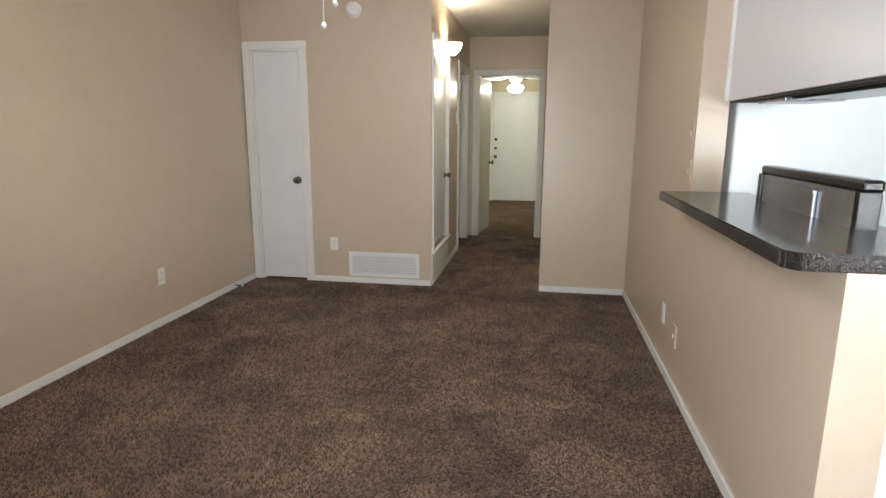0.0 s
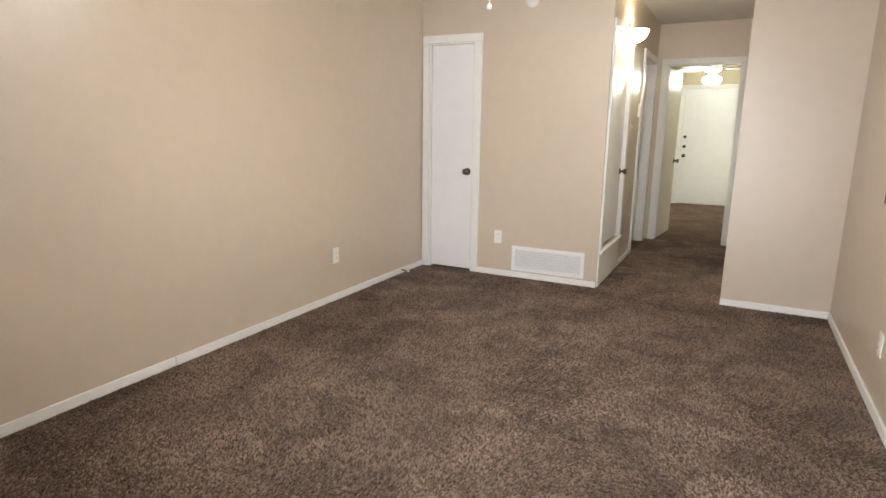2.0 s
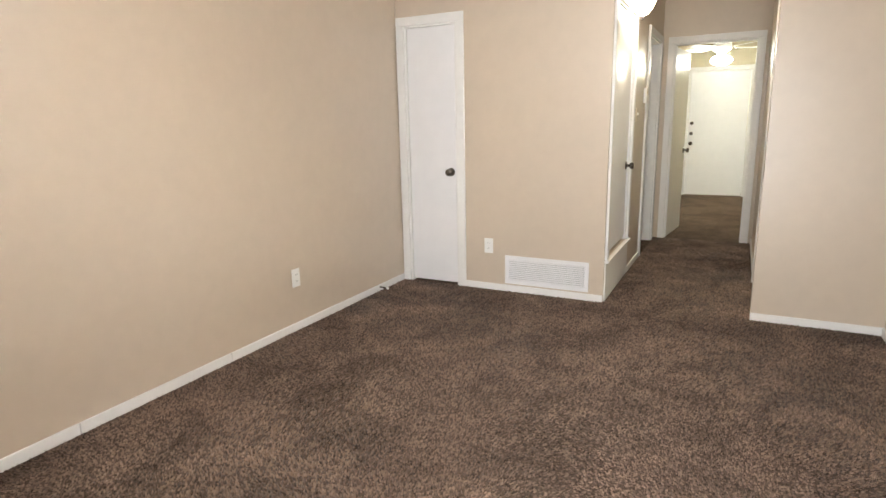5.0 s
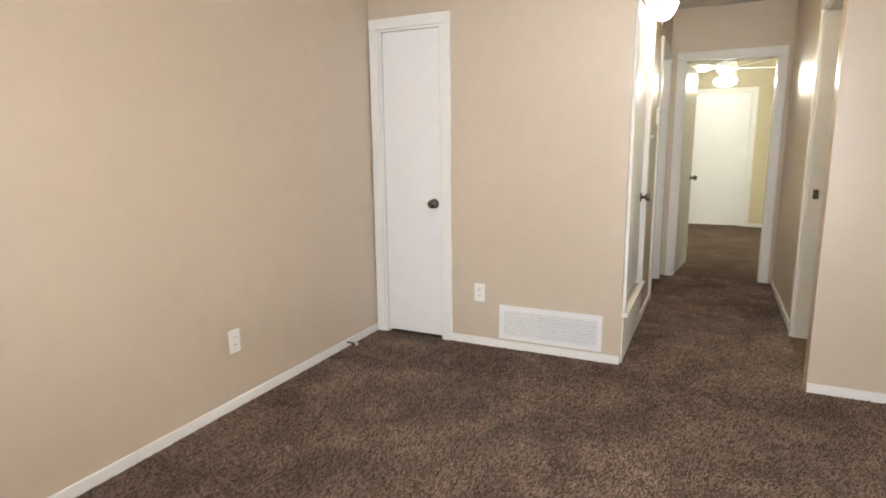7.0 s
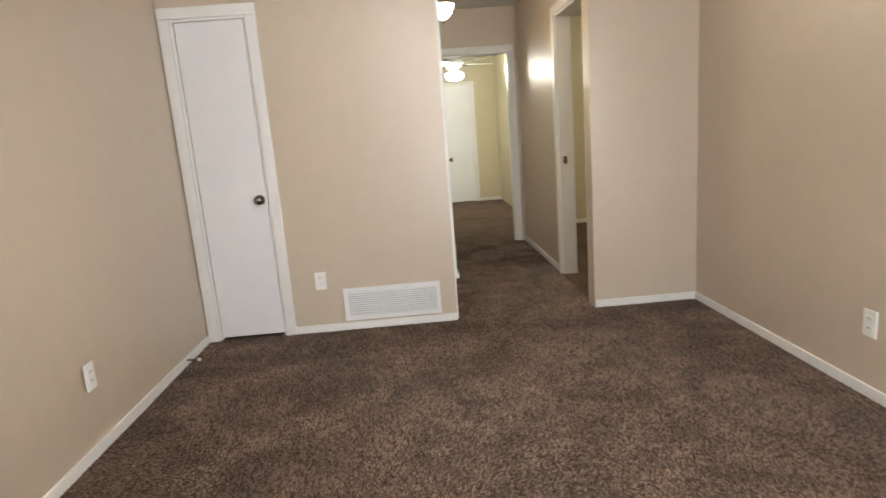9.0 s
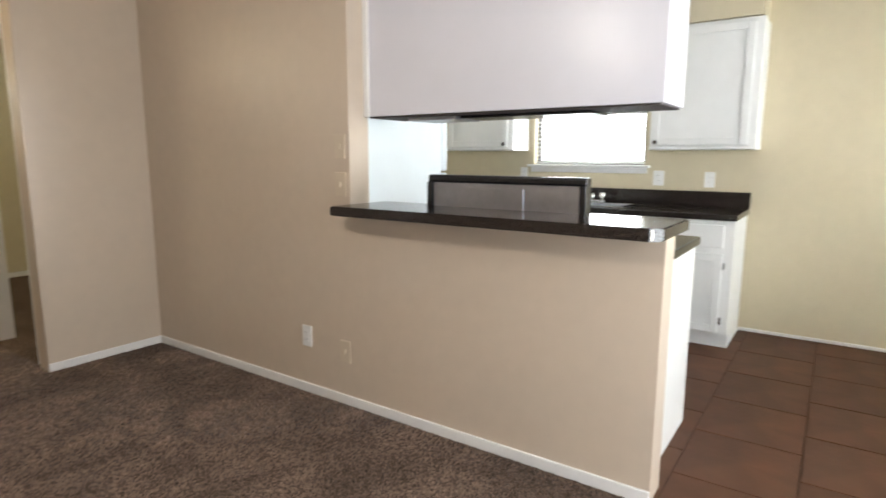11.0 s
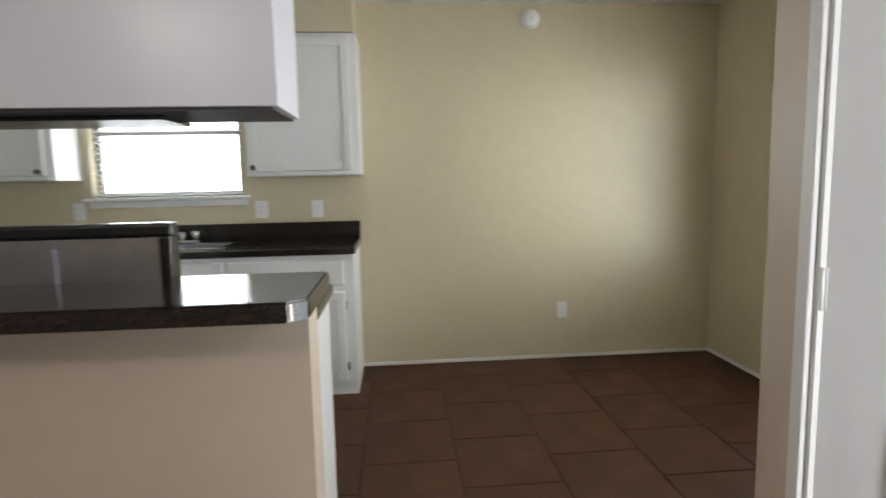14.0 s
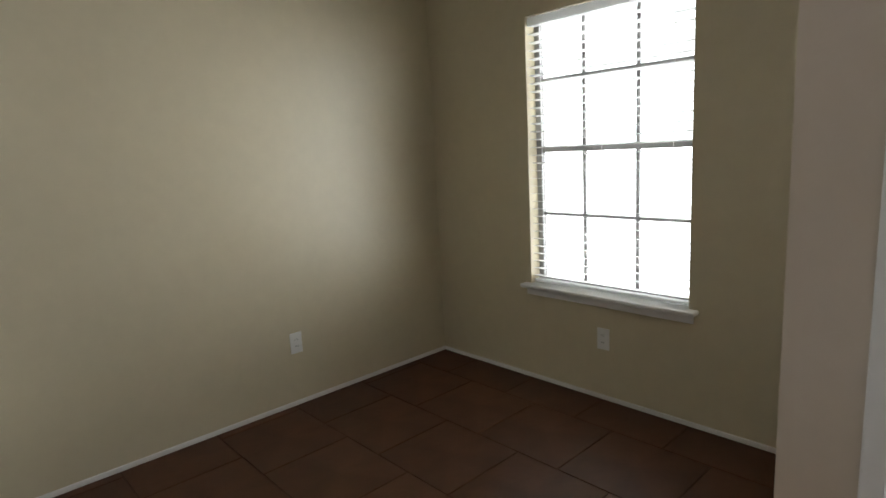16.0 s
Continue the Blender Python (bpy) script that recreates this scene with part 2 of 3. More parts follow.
wall("wall_bedroom_far", [(-2.9, -0.97, BE, BE + T, 0, C), (-0.97, -0.05, BE, BE + T, 2.05, C), (-0.05, 0.52, BE, BE + T, 0, C)], KITCHEN_WALL)
wall("wall_bedroom_right", [(0.40, 0.52, HE, BE, 0, C)], KITCHEN_WALL)
wall("wall_second_room_far", [(0.52, 3.3, 9.25, 9.37, 0, C)], KITCHEN_WALL)
wall("wall_second_room_side", [(3.3, 3.42, YB, 9.52, 0, C)], KITCHEN_WALL)
wall("wall_kitchen_far", [(KX, XE + T, 5.5, 5.62, 0, C)], KITCHEN_WALL)
# openings of the kitchen window and the dining window
wall("wall_kitchen_window", [(XE, XE + T, YD - T, 3.288, 0, C), (XE, XE + T, 3.288, 4.265, 0, 1.235), (XE, XE + T, 3.288, 4.265, 2.05, C), (XE, XE + T, 4.265, 5.5, 0, C)], KITCHEN_WALL, "yellowish beige painted wall")
wall("wall_dining_window", [(XD - T, 1.698, YD - T, YD, 0, C), (1.698, 2.615, YD - T, YD, 0, 0.577), (1.698, 2.615, YD - T, YD, 2.043, C), (2.615, XE, YD - T, YD, 0, C)], KITCHEN_WALL, "yellowish beige painted wall")
wall("wall_dining_side", [(XD - T, XD, YD, YS - T, 0, C)])
solid("ceiling", one(-2.9, 3.43, -0.33, 12.93, C, C + 0.12), CEIL, "white textured ceiling", "ceiling")

# floors
solid("floor", box(box(one(XL - T, XR, YS - 0.06, YB + 0.001, -0.05, 0), -2.9, 3.3, YB + 0.001, 12.93, -0.05, 0), -2.9, XL - T, YB, 5.83, -0.05, 0), CARPET, "brown cut-pile carpet with brushed patches", "carpet")
solid("ground", one(-60, 60, -60, 60, -0.30, -0.16), CONCRETE, "pale concrete ground outside", "ground")
solid("porch", one(-1.5, 0.78, -2.0, YS - 0.06, -0.16, -0.02), CONCRETE, "pale concrete entry slab", "porch")

# baseboards
BB, BT = 0.054, 0.013


def baseboard(name, runs):
    for r in runs:
        solid(name, one(*r, 0.0, BB, 0.004), TRIM, "white painted baseboard", "baseboard")


baseboard("baseboard", [
    (XL, XL + BT, YS, 3.05, ), (XL, XL + BT + 0.001, 3.053, 3.9), (XL, XL + BT, 3.903, YB - 0.02),
    (-2.03, HL, YB - BT, YB), (0.0, XR, YB - BT, YB), (XR - BT, XR, 2.468, YB - BT),
    (XL + BT, DX0 - 0.07, YS, YS + BT), (0.803, XD, YS, YS + BT), (HL, HL + BT, 6.74, 7.38), (HR - BT, HR, 6.87, HE),
    (0.012, 0.40, BE - BT, BE), (0.52, 3.28, 9.25 - BT, 9.25)])


for r in ((XE - 0.012, XE, YD, 2.52), (XD, XE - 0.012, YD, YD + 0.012), (XD, XD + 0.012, YD + 0.012, YS)):
    solid("baseboard", one(*r, 0.0, 0.026, 0.005), TRIM, "narrow white quarter-round moulding on tile", "baseboard")


# ---- doors ----
def knob(parent, m, mat=NICKEL):
    bm = lathe(bmesh.new(), [(0.032, 0), (0.033, 0.006), (0.012, 0.010), (0.011, 0.028), (0.024, 0.036), (0.028, 0.050), (0.024, 0.060), (0.008, 0.064)], m, 20)
    return part("knob", bm, mat, parent, "round brushed metal knob")


def casing(name, width, height, w, m, label="white painted door casing", foot=0.0, depth=0.02):
    """Three-sided casing about an opening 0..width in x; faces -y."""
    t = thing(name, label, "door frame", m, kind="structure")
    part("casing_side", one(-w, 0.004, -depth, 0, foot, height - 0.004, 0.005), TRIM, t)
    part("casing_side", one(width - 0.004, width + w, -depth, 0, foot, height - 0.004, 0.005), TRIM, t)
    part("casing_head", one(-w, width + w, -depth - 0.001, 0, height - 0.004, height + w, 0.005), TRIM, t)
    part("jamb", box(box(one(0, 0.018, 0.0, T, foot, height - 0.018), width - 0.018, width, 0.0, T, foot, height - 0.018), 0, width, 0.0, T, height - 0.018, height), TRIM, t)
    return t


def flat_door(name, width, height, m, label, knob_at, knob_z, foot=0.012, sides=1):
    t = thing(name, label, "door", m, kind="structure")
    slab = part("slab", one(0.005, width - 0.005, 0.0, 0.036, foot, height, 0.003), DOOR, t)
    knob(t, pose(knob_at, 0.0, knob_z, 90, 0, 0))
    if sides > 1:
        knob(t, pose(knob_at, 0.036, knob_z, -90, 0, 0))
    return t


# closet door in the corner of the living room
casing("door_frame_1", 0.455, 2.035, 0.062, pose(-2.545, YB, 0))
flat_door("door_1", 0.419, 2.014, pose(-2.527, YB + 0.008, 0), "narrow plain white closet door, closed", 0.372, 0.918, foot=0.02)
# air closet with raised sill in the hall
casing("door_frame_2", 0.78, 2.09, 0.06, pose(HL, 5.90, 0, 0, 0, 90), foot=0.31)
flat_door("door_2", 0.744, 2.07, pose(HL - 0.012, 5.918, 0, 0, 0, 90), "white utility closet door above a raised sill", 0.68, 0.93, foot=0.335)
part("sill", one(-0.07, 0.85, -0.034, 0.0, 0.288, 0.3095, 0.004), TRIM, bpy.data.objects["door_frame_2"])
part("kick_panel", one(-0.055, 0.84, -0.010, 0.0, 0.002, 0.2875, 0.002), TRIM, bpy.data.objects["door_frame_2"], "plain white board under the sill")
# bathroom door on the hall's left
casing("door_frame_3", 0.79, 2.05, 0.06, pose(HL, 7.45, 0, 0, 0, 90))
flat_door("door_3", 0.754, 2.03, pose(HL - 0.08, 7.468, 0, 0, 0, 90), "white door deep in its frame, closed", 0.06, 0.95)
# bedroom door, open
casing("door_frame_4", 0.775, 2.055, 0.06, pose(-0.83, HE, 0))
flat_door("door_4", 0.735, 2.02, pose(-0.805, HE + 0.03, 0, 0, 0, 84), "white bedroom door standing open", 0.66, 0.93, sides=2)
# far outer door of the bedroom
casing("door_frame_5", 0.92, 2.05, 0.06, pose(-0.97, BE, 0))
far_door = flat_door("door_5", 0.884, 2.03, pose(-0.952, BE + 0.01, 0), "white outer door with two locks, closed", 0.055, 0.875)
for z in (1.04, 1.21):
    part("deadbolt", lathe(bmesh.new(), [(0.028, 0), (0.028, 0.012), (0.014, 0.016), (0.012, 0.03)], pose(0.055, 0, z, 90, 0, 0), 18), NICKEL, far_door, "round metal deadbolt")
# door to the second room on the hall's right: casing and jamb, leaf open inside
rf = casing("door_frame_6", 0.78, 2.09, 0.062, pose(HR, 6.80, 0, 0, 0, -90))
part("strike_plate", one(0.018, 0.021, 0.03, 0.06, 0.93, 0.99), NICKEL, rf, "small metal strike plate")

# entry door: six panels, swung outward
casing("door_frame_7", DX1 - DX0, DH, 0.042, pose(DX1, YS, 0, 0, 0, 180))
entry = thing("door_7", "white six-panel entry door standing open on painted hinges", "door", pose(DX1 - 0.02, YS - 0.012, 0, 0, 0, 180 + 36), kind="structure")
bm = one(0.0, 1.02, 0.004, 0.044, 0.012, DH - 0.022, 0.003)
part("slab", bm, DOOR, entry)
for x0, x1 in ((0.155, 0.45), (0.57, 0.865)):
    for z0, z1 in ((0.19, 0.68), (0.88, 1.56), (1.68, 1.90)):
        p = box(one(x0, x1, -0.002, 0.008, z0, z1, 0.004), x0 + 0.035, x1 - 0.035, -0.007, 0.004, z0 + 0.035, z1 - 0.035, 0.006)
        part("panel", p, DOOR, entry)
for z in (0.24, 0.955, 1.73):
    h = bmesh.new()
    rod(h, (-0.004, -0.004, z), (-0.004, -0.004, z + 0.11), 0.0052)
    box(h, 0.0, 0.006, 0.0, 0.006, z, z + 0.11)
    part("hinge", h, PLATE, entry, "hinge painted over in white")
knob(entry, pose(0.95, 0.0, 0.94, 90, 0, 0))

# ---- kitchen side: upper cabinet hung over the bar ----
uc = thing("upper_cabinet", "pale white cabinet back hung over the breakfast bar", "cabinet")
part("body", one(0.83, 1.14, 2.535, 3.973, 1.494, C, 0.002), PANEL, uc)
part("edge_trim", one(0.815, 0.8295, 3.945, 3.973, 1.494, C), TRIM, uc)
# brown board, its colour deepened to hold the shade under the cabinet
part("underside", one(0.845, 1.13, 2.55, 3.96, 1.487, 1.4938), material("brown_board_darkened", (0.06, 0.047, 0.042), 0.7, vary=0.2, scale=6), uc, "brown underside with its shade darkened into the colour")
hood = thing("range_hood", "slim metal range hood under the hung cabinet", "range hood")
part("body", one(0.90, 1.12, 3.48, 3.76, 1.470, 1.4865, 0.004), STEEL, hood)
part("filter", one(0.92, 1.13, 2.84, 3.47, 1.474, 1.4862, 0.002), BLACK, hood, "black filter panel")

bar = thing("bar_top", "dark speckled laminate breakfast bar top with clipped corners", "countertop")
outline = [(0.561, 3.968), (0.561, 2.488), (0.595, 2.450), (0.97, 2.450), (0.97, 3.968)]
bm = bmesh.new()
low = [bm.verts.new((x, y, 1.0185)) for x, y in outline]
f = bm.faces.new(low)
up = bmesh.ops.extrude_face_region(bm, geom=[f])["geom"]
bmesh.ops.translate(bm, verts=[v for v in up if isinstance(v, bmesh.types.BMVert)], vec=(0, 0, 0.0455))
bmesh.ops.bevel(bm, geom=[e for e in bm.edges if abs(e.verts[0].co.z - e.verts[1].co.z) < 0.001], offset=0.005, segments=2, affect="EDGES")
part("slab", bm, GRANITE, bar)
part("front_edge", one(0.5585, 0.5608, 2.493, 3.966, 1.0225, 1.060), GRANITE, bar, "dark speckled edge band")
part("end_edge", one(0.60, 0.968, 2.4475, 2.4498, 1.0225, 1.060), GRANITE, bar, "dark speckled edge band")
seam = bmesh.new()
box(seam, -0.003, 0.003, -0.0022, 0.0, 1.0235, 1.059)
bmesh.ops.transform(seam, matrix=pose(0.567, 2.481, 0, 0, 0, -48), verts=seam.verts)
part("edge_seam", seam, NICKEL, bar, "worn pale seam at the clipped corner")

# low cabinets behind the half wall
lc = thing("base_cabinet", "white base cabinet behind the half wall", "cabinet")
part("body", one(KX, 1.51, 2.535, 2.81, 0.09, 0.885, 0.002), CABINET, lc)
part("end_panel", one(KX, 1.52, 2.52, 2.5345, 0.0, 0.885, 0.002), CABINET, lc)
part("door", one(1.511, 1.528, 2.55, 2.80, 0.12, 0.70, 0.005), CABINET, lc)
part("drawer", one(1.511, 1.528, 2.55, 2.80, 0.72, 0.87, 0.005), CABINET, lc)
lct = thing("worktop", "dark laminate worktop beside the range", "countertop")
part("slab", one(KX, 1.555, 2.505, 2.825, 0.886, 0.926, 0.008), GRANITE, lct)
lc2 = thing("base_cabinet", "white base cabinet beside the range and fridge", "cabinet")
part("body", one(KX, 1.51, 3.65, 3.99, 0.0, 0.885, 0.002), CABINET, lc2)
lct2 = thing("worktop", "short dark laminate worktop beside the range", "countertop")
part("slab", one(KX, 1.555, 3.65, 3.99, 0.886, 0.926, 0.006), GRANITE, lct2)

rg = thing("range_cooker", "black cooking range with bare steel back panel", "stove")
part("body", one(0.875, 1.50, 2.835, 3.639, 0.0, 0.90, 0.006), BLACK, rg)
part("cooktop", one(0.96, 1.52, 2.835, 3.639, 0.901, 0.925, 0.006), BLACK, rg)
for x, y in ((1.10, 3.0), (1.10, 3.4), (1.36, 3.0), (1.36, 3.4)):
    part("burner", lathe(bmesh.new(), [(0.10, 0), (0.10, 0.008), (0.085, 0.014), (0.02, 0.010)], pose(x, y, 0.9255), 20), DARK_METAL, rg)
guard = part("backguard", box(box(box(one(0.900, 0.96, 2.835, 3.639, 1.176, 1.213, 0.010), 0.892, 0.955, 2.835, 2.865, 0.905, 1.179, 0.004), 0.892, 0.955, 3.607, 3.639, 0.905, 1.179, 0.004), 0.915, 0.955, 2.865, 3.607, 0.905, 1.177), BLACK, rg, "black enamel backguard frame")
part("back_sheet", one(0.905, 0.9145, 2.866, 3.606, 1.0, 1.1755), STEEL, guard, "bare galvanised sheet")
part("vent_box", box(one(0.893, 0.9045, 3.12, 3.41, 1.03, 1.154, 0.003), 0.889, 0.893, 3.12, 3.41, 1.144, 1.159, 0.001), STEEL, guard, "steel cover plate")
part("gap", one(0.903, 0.9048, 3.12, 3.41, 1.018, 1.0295), SLOT, guard)
part("oven_door", one(1.501, 1.53, 2.83, 3.58, 0.20, 0.78, 0.008), BLACK, rg)
part("oven_handle", rod(bmesh.new(), (1.56, 2.9, 0.74), (1.56, 3.5, 0.74), 0.012), CHROME, rg)

fr = thing("refrigerator", "tall white refrigerator beyond the bar opening", "refrigerator")
part("body", one(0.90, 1.60, 4.04, 4.82, 0.02, 1.72, 0.012), FRIDGE, fr)
part("freezer_door", one(1.603, 1.665, 4.04, 4.82, 1.21, 1.72, 0.012), FRIDGE, fr)
part("door", one(1.603, 1.665, 4.04, 4.82, 0.10, 1.20, 0.012), FRIDGE, fr)
for z0, z1 in ((1.25, 1.50), (0.70, 1.15)):
    part("handle", rod(bmesh.new(), (1.69, 4.12, z0), (1.69, 4.12, z1), 0.012), PLATE, fr)

# ---- kitchen run under the window ----
YN = 2.52


def shaker(parent, x, y0, y1, z0, z1, name="door"):
    """A framed leaf facing -x at x."""
    d = part(name, one(x - 0.018, x, y0, y1, z0, z1, 0.004), CABINET, parent)
    w = 0.05
    fr_bm = bmesh.new()
    box(fr_bm, x - 0.026, x - 0.0178, y0, y0 + w, z0, z1, 0.003)
    box(fr_bm, x - 0.026, x - 0.0178, y1 - w, y1, z0, z1, 0.003)
    box(fr_bm, x - 0.026, x - 0.0178, y0 + w, y1 - w, z0, z0 + w, 0.003)
    box(fr_bm, x - 0.026, x - 0.0178, y0 + w, y1 - w, z1 - w, z1, 0.003)
    part("leaf_frame", fr_bm, CABINET, d)
    return d


def cabinet_knob(parent, x, y, z):
    part("knob", lathe(bmesh.new(), [(0.006, 0), (0.006, 0.012), (0.015, 0.016), (0.016, 0.022), (0.010, 0.027)], pose(x, y, z, 0, -90, 0), 16), DARK_METAL, parent, "small dark knob")


def hinge_pin(parent, x, y, z):
    part("hinge", one(x - 0.006, x, y - 0.008, y + 0.008, z - 0.025, z + 0.025, 0.002), CHROME, parent)


XF = 2.80
for i, (y0, y1) in enumerate(((YN, 3.27), (3.27, 4.06), (4.06, 4.86))):
    b = thing("base_cabinet", ("white painted end base cabinet with drawer above a door", "white painted sink base cabinet", "white painted base cabinet with drawer")[i], "cabinet", group="cabinets under the window")
    part("body", one(XF, XE - 0.003, y0, y1 - 0.001, 0.10, 0.885, 0.002), CABINET, b)
    part("toe_kick", one(XF + 0.06, XE - 0.01, y0, y1 - 0.001, 0.0, 0.099), CABINET, b)
    if i == 1:
        for a, c in ((3.28, 3.66), (3.67, 4.05)):
            dr = shaker(b, XF - 0.001, a, c, 0.12, 0.66)
            cabinet_knob(dr, XF - 0.027, c - 0.04 if a < 3.5 else a + 0.04, 0.60)
        part("false_front", one(XF - 0.02, XF - 0.001, 3.28, 4.05, 0.70, 0.855, 0.006), CABINET, b)
    else:
        dr = shaker(b, XF - 0.001, y0 + 0.06, y1 - 0.02, 0.12, 0.66)
        cabinet_knob(dr, XF - 0.027, y1 - 0.06, 0.60)
        for z in (0.20, 0.58):
            hinge_pin(dr, XF - 0.001, y0 + 0.05, z)
        w = part("drawer", one(XF - 0.02, XF - 0.001, y0 + 0.06, y1 - 0.02, 0.70, 0.855, 0.006), CABINET, b)
        cabinet_knob(w, XF - 0.021, (y0 + y1) / 2, 0.775)

ct = thing("worktop", "dark laminate worktop with backsplash under the window", "countertop")
part("slab", one(XF - 0.03, XE - 0.003, YN - 0.012, 3.29, 0.886, 0.928, 0.006), GRANITE, ct)
part("front_strip", one(XF - 0.03, XF + 0.09, 3.29, 4.01, 0.886, 0.928, 0.004), GRANITE, ct)
part("rear_strip", one(XE - 0.14, XE - 0.003, 3.29, 4.01, 0.886, 0.928, 0.004), GRANITE, ct)
part("slab", one(XF - 0.03, XE - 0.003, 4.01, 4.86, 0.886, 0.928, 0.006), GRANITE, ct)
part("backsplash", one(XE - 0.022, XE - 0.003, YN - 0.012, 4.86, 0.9285, 1.045, 0.003), GRANITE, ct)
sk = thing("kitchen_sink", "stainless steel double sink set in the worktop", "sink")
bm = bmesh.new()
for y0, y1 in ((3.28, 3.32), (3.635, 3.665), (3.98, 4.02)):
    box(bm, XF + 0.08, XE - 0.13, y0, y1, 0.9285, 0.936, 0.002)
for x0, x1 in ((XF + 0.08, XF + 0.12), (XE - 0.20, XE - 0.13)):
    box(bm, x0, x1, 3.28, 4.02, 0.929, 0.9362, 0.002)
part("rim", bm, CHROME, sk, "shiny steel rim")
for y0, y1 in ((3.32, 3.635), (3.665, 3.98)):
    b2 = bmesh.new()
    x0, x1 = XF + 0.12, XE - 0.20
    box(b2, x0, x1, y0, y1, 0.75, 0.755)
    box(b2, x0, x0 + 0.004, y0, y1, 0.755, 0.93)
    box(b2, x1 - 0.004, x1, y0, y1, 0.755, 0.93)
    box(b2, x0, x1, y0, y0 + 0.004, 0.755, 0.93)
    box(b2, x0, x1, y1 - 0.004, y1, 0.755, 0.93)
    part("bowl", b2, STEEL, sk)
fa = thing("faucet", "chrome kitchen faucet behind the sink", "faucet")
bm = bmesh.new()
box(bm, XE - 0.185, XE - 0.145, 3.54, 3.76, 0.937, 0.955, 0.006)
part("base", bm, CHROME, fa)
bm = rod(bmesh.new(), (XE - 0.165, 3.65, 0.95), (XE - 0.165, 3.65, 1.01), 0.014)
rod(bm, (XE - 0.165, 3.65, 1.0), (XE - 0.36, 3.65, 1.03), 0.010)
rod(bm, (XE - 0.355, 3.65, 1.03), (XE - 0.36, 3.65, 1.0), 0.011)
part("spout", bm, CHROME, fa)
for y in (3.565, 3.735):
    part("tap", lathe(bmesh.new(), [(0.012, 0), (0.012, 0.02), (0.026, 0.028), (0.026, 0.05), (0.018, 0.06)], pose(XE - 0.165, y, 0.955), 16), CHROME, fa)

for y0, y1, lab, left in ((YN - 0.045, 3.18, "white framed wall cabinet beside the kitchen window", False), (4.318, 5.0, "white framed wall cabinet past the kitchen window", True)):
    u = thing("wall_cabinet", lab, "cabinet", group="wall cabinets")
    part("body", one(3.08, XE - 0.003, y0, y1, 1.355, 2.225, 0.003), CABINET, u)
    d = shaker(u, 3.079, y0 + 0.05, y1 - 0.02, 1.388, 2.195)
    cabinet_knob(d, 3.052, (y0 + 0.075 if left else y1 - 0.05), 1.41)
    part("bottom_lip", one(3.055, 3.079, y0 + 0.02, y1 - 0.005, 1.359, 1.377, 0.003), CABINET, u)
wall("wall_soffit", [(3.065, XE, YN - 0.03, 5.5, 2.23, C)], KITCHEN_WALL, "beige soffit over the wall cabinets")


# ---- windows ----
def window(name, label, width, z0, z1, m, cols, rows):
    """Window in a wall; local x along the wall, y outwards."""
    h = z1 - z0
    t = thing(name, label, "window", m, kind="structure")
    bm = bmesh.new()
    e = 0.035
    for r in ((0, e, z0, z1), (width - e, width, z0, z1), (e, width - e, z0, z0 + e), (e, width - e, z1 - e, z1), (e, width - e, z0 + h / 2 + 0.01, z0 + h / 2 + 0.045)):
        box(bm, r[0], r[1], 0.075, 0.115, r[2], r[3], 0.003)
    part("window_frame", bm, FRAME_DARK, t, "bronze metal sash frame")
    zb, hb = z0 + 0.03, h + 0.01
    for i in range(1, cols):
        part("muntin", one(width * i / cols - 0.010, width * i / cols + 0.010, 0.085, 0.10, z0 + e, z1 - e), FRAME_DARK, t)
    for j in range(1, rows):
        if j * 2 != rows:
            part("muntin", one(e, width - e, 0.0845, 0.1005, zb + hb * j / rows - 0.009, zb + hb * j / rows + 0.009), FRAME_DARK, t)
    g = part("pane", one(e, width - e, 0.0905, 0.0945, z0 + e, z1 - e), GLASS, t)
    g.visible_shadow = False
    part("window_sill", one(-0.045, width + 0.045, -0.055, 0.07, z0 - 0.02, z0 + 0.002, 0.006), TRIM, t, "white painted sill")
    part("apron", one(-0.025, width + 0.025, -0.014, -0.001, z0 - 0.065, z0 - 0.021, 0.004), TRIM, t)
    return t


def blind(width, z0, z1, m, tilt, count, label, thickness=0.0022):
    t = thing("window_blind", label, "blind", m)
    part("head_rail", one(0.008, width - 0.008, 0.004, 0.06, z1 - 0.05, z1 - 0.004, 0.004), BLIND, t)
    part("bottom_rail", one(0.01, width - 0.01, 0.012, 0.055, z0 + 0.006, z0 + 0.022, 0.004), BLIND, t)
    data = mesh_of("slat", one(0.01, width - 0.01, -0.024, 0.024, -thickness / 2, thickness / 2), BLIND)
    step = (z1 - 0.06 - z0 - 0.03) / count
    for i in range(count):
        s = new("slat", data)
        s.parent = t
        s.matrix_basis = pose(0, 0.034, z0 + 0.04 + step * i, tilt + random.uniform(-1.2, 1.2), 0, 0)
    for x in (0.09, width / 2, width - 0.09):
        part("ladder_cord", rod(bmesh.new(), (x, 0.008, z0 + 0.02), (x, 0.008, z1 - 0.05), 0.0012, 6), BLIND, t)
    return t


WM = pose(2.615, YD, 0, 0, 0, 180)
window("window_1", "bright dining window with bronze grid and white sill", 0.917, 0.577, 2.043, WM, 3, 4)
blind(0.917, 0.582, 2.043, WM, -6, 32, "white horizontal blind with open slats in the dining window")
KM = pose(XE, 4.265, 0, 0, 0, -90)
window("window_2", "bright kitchen window over the sink", 0.977, 1.235, 2.05, KM, 1, 2)
blind(0.977, 1.24, 2.05, KM, -4, 20, "white horizontal blind lowered in the kitchen window")


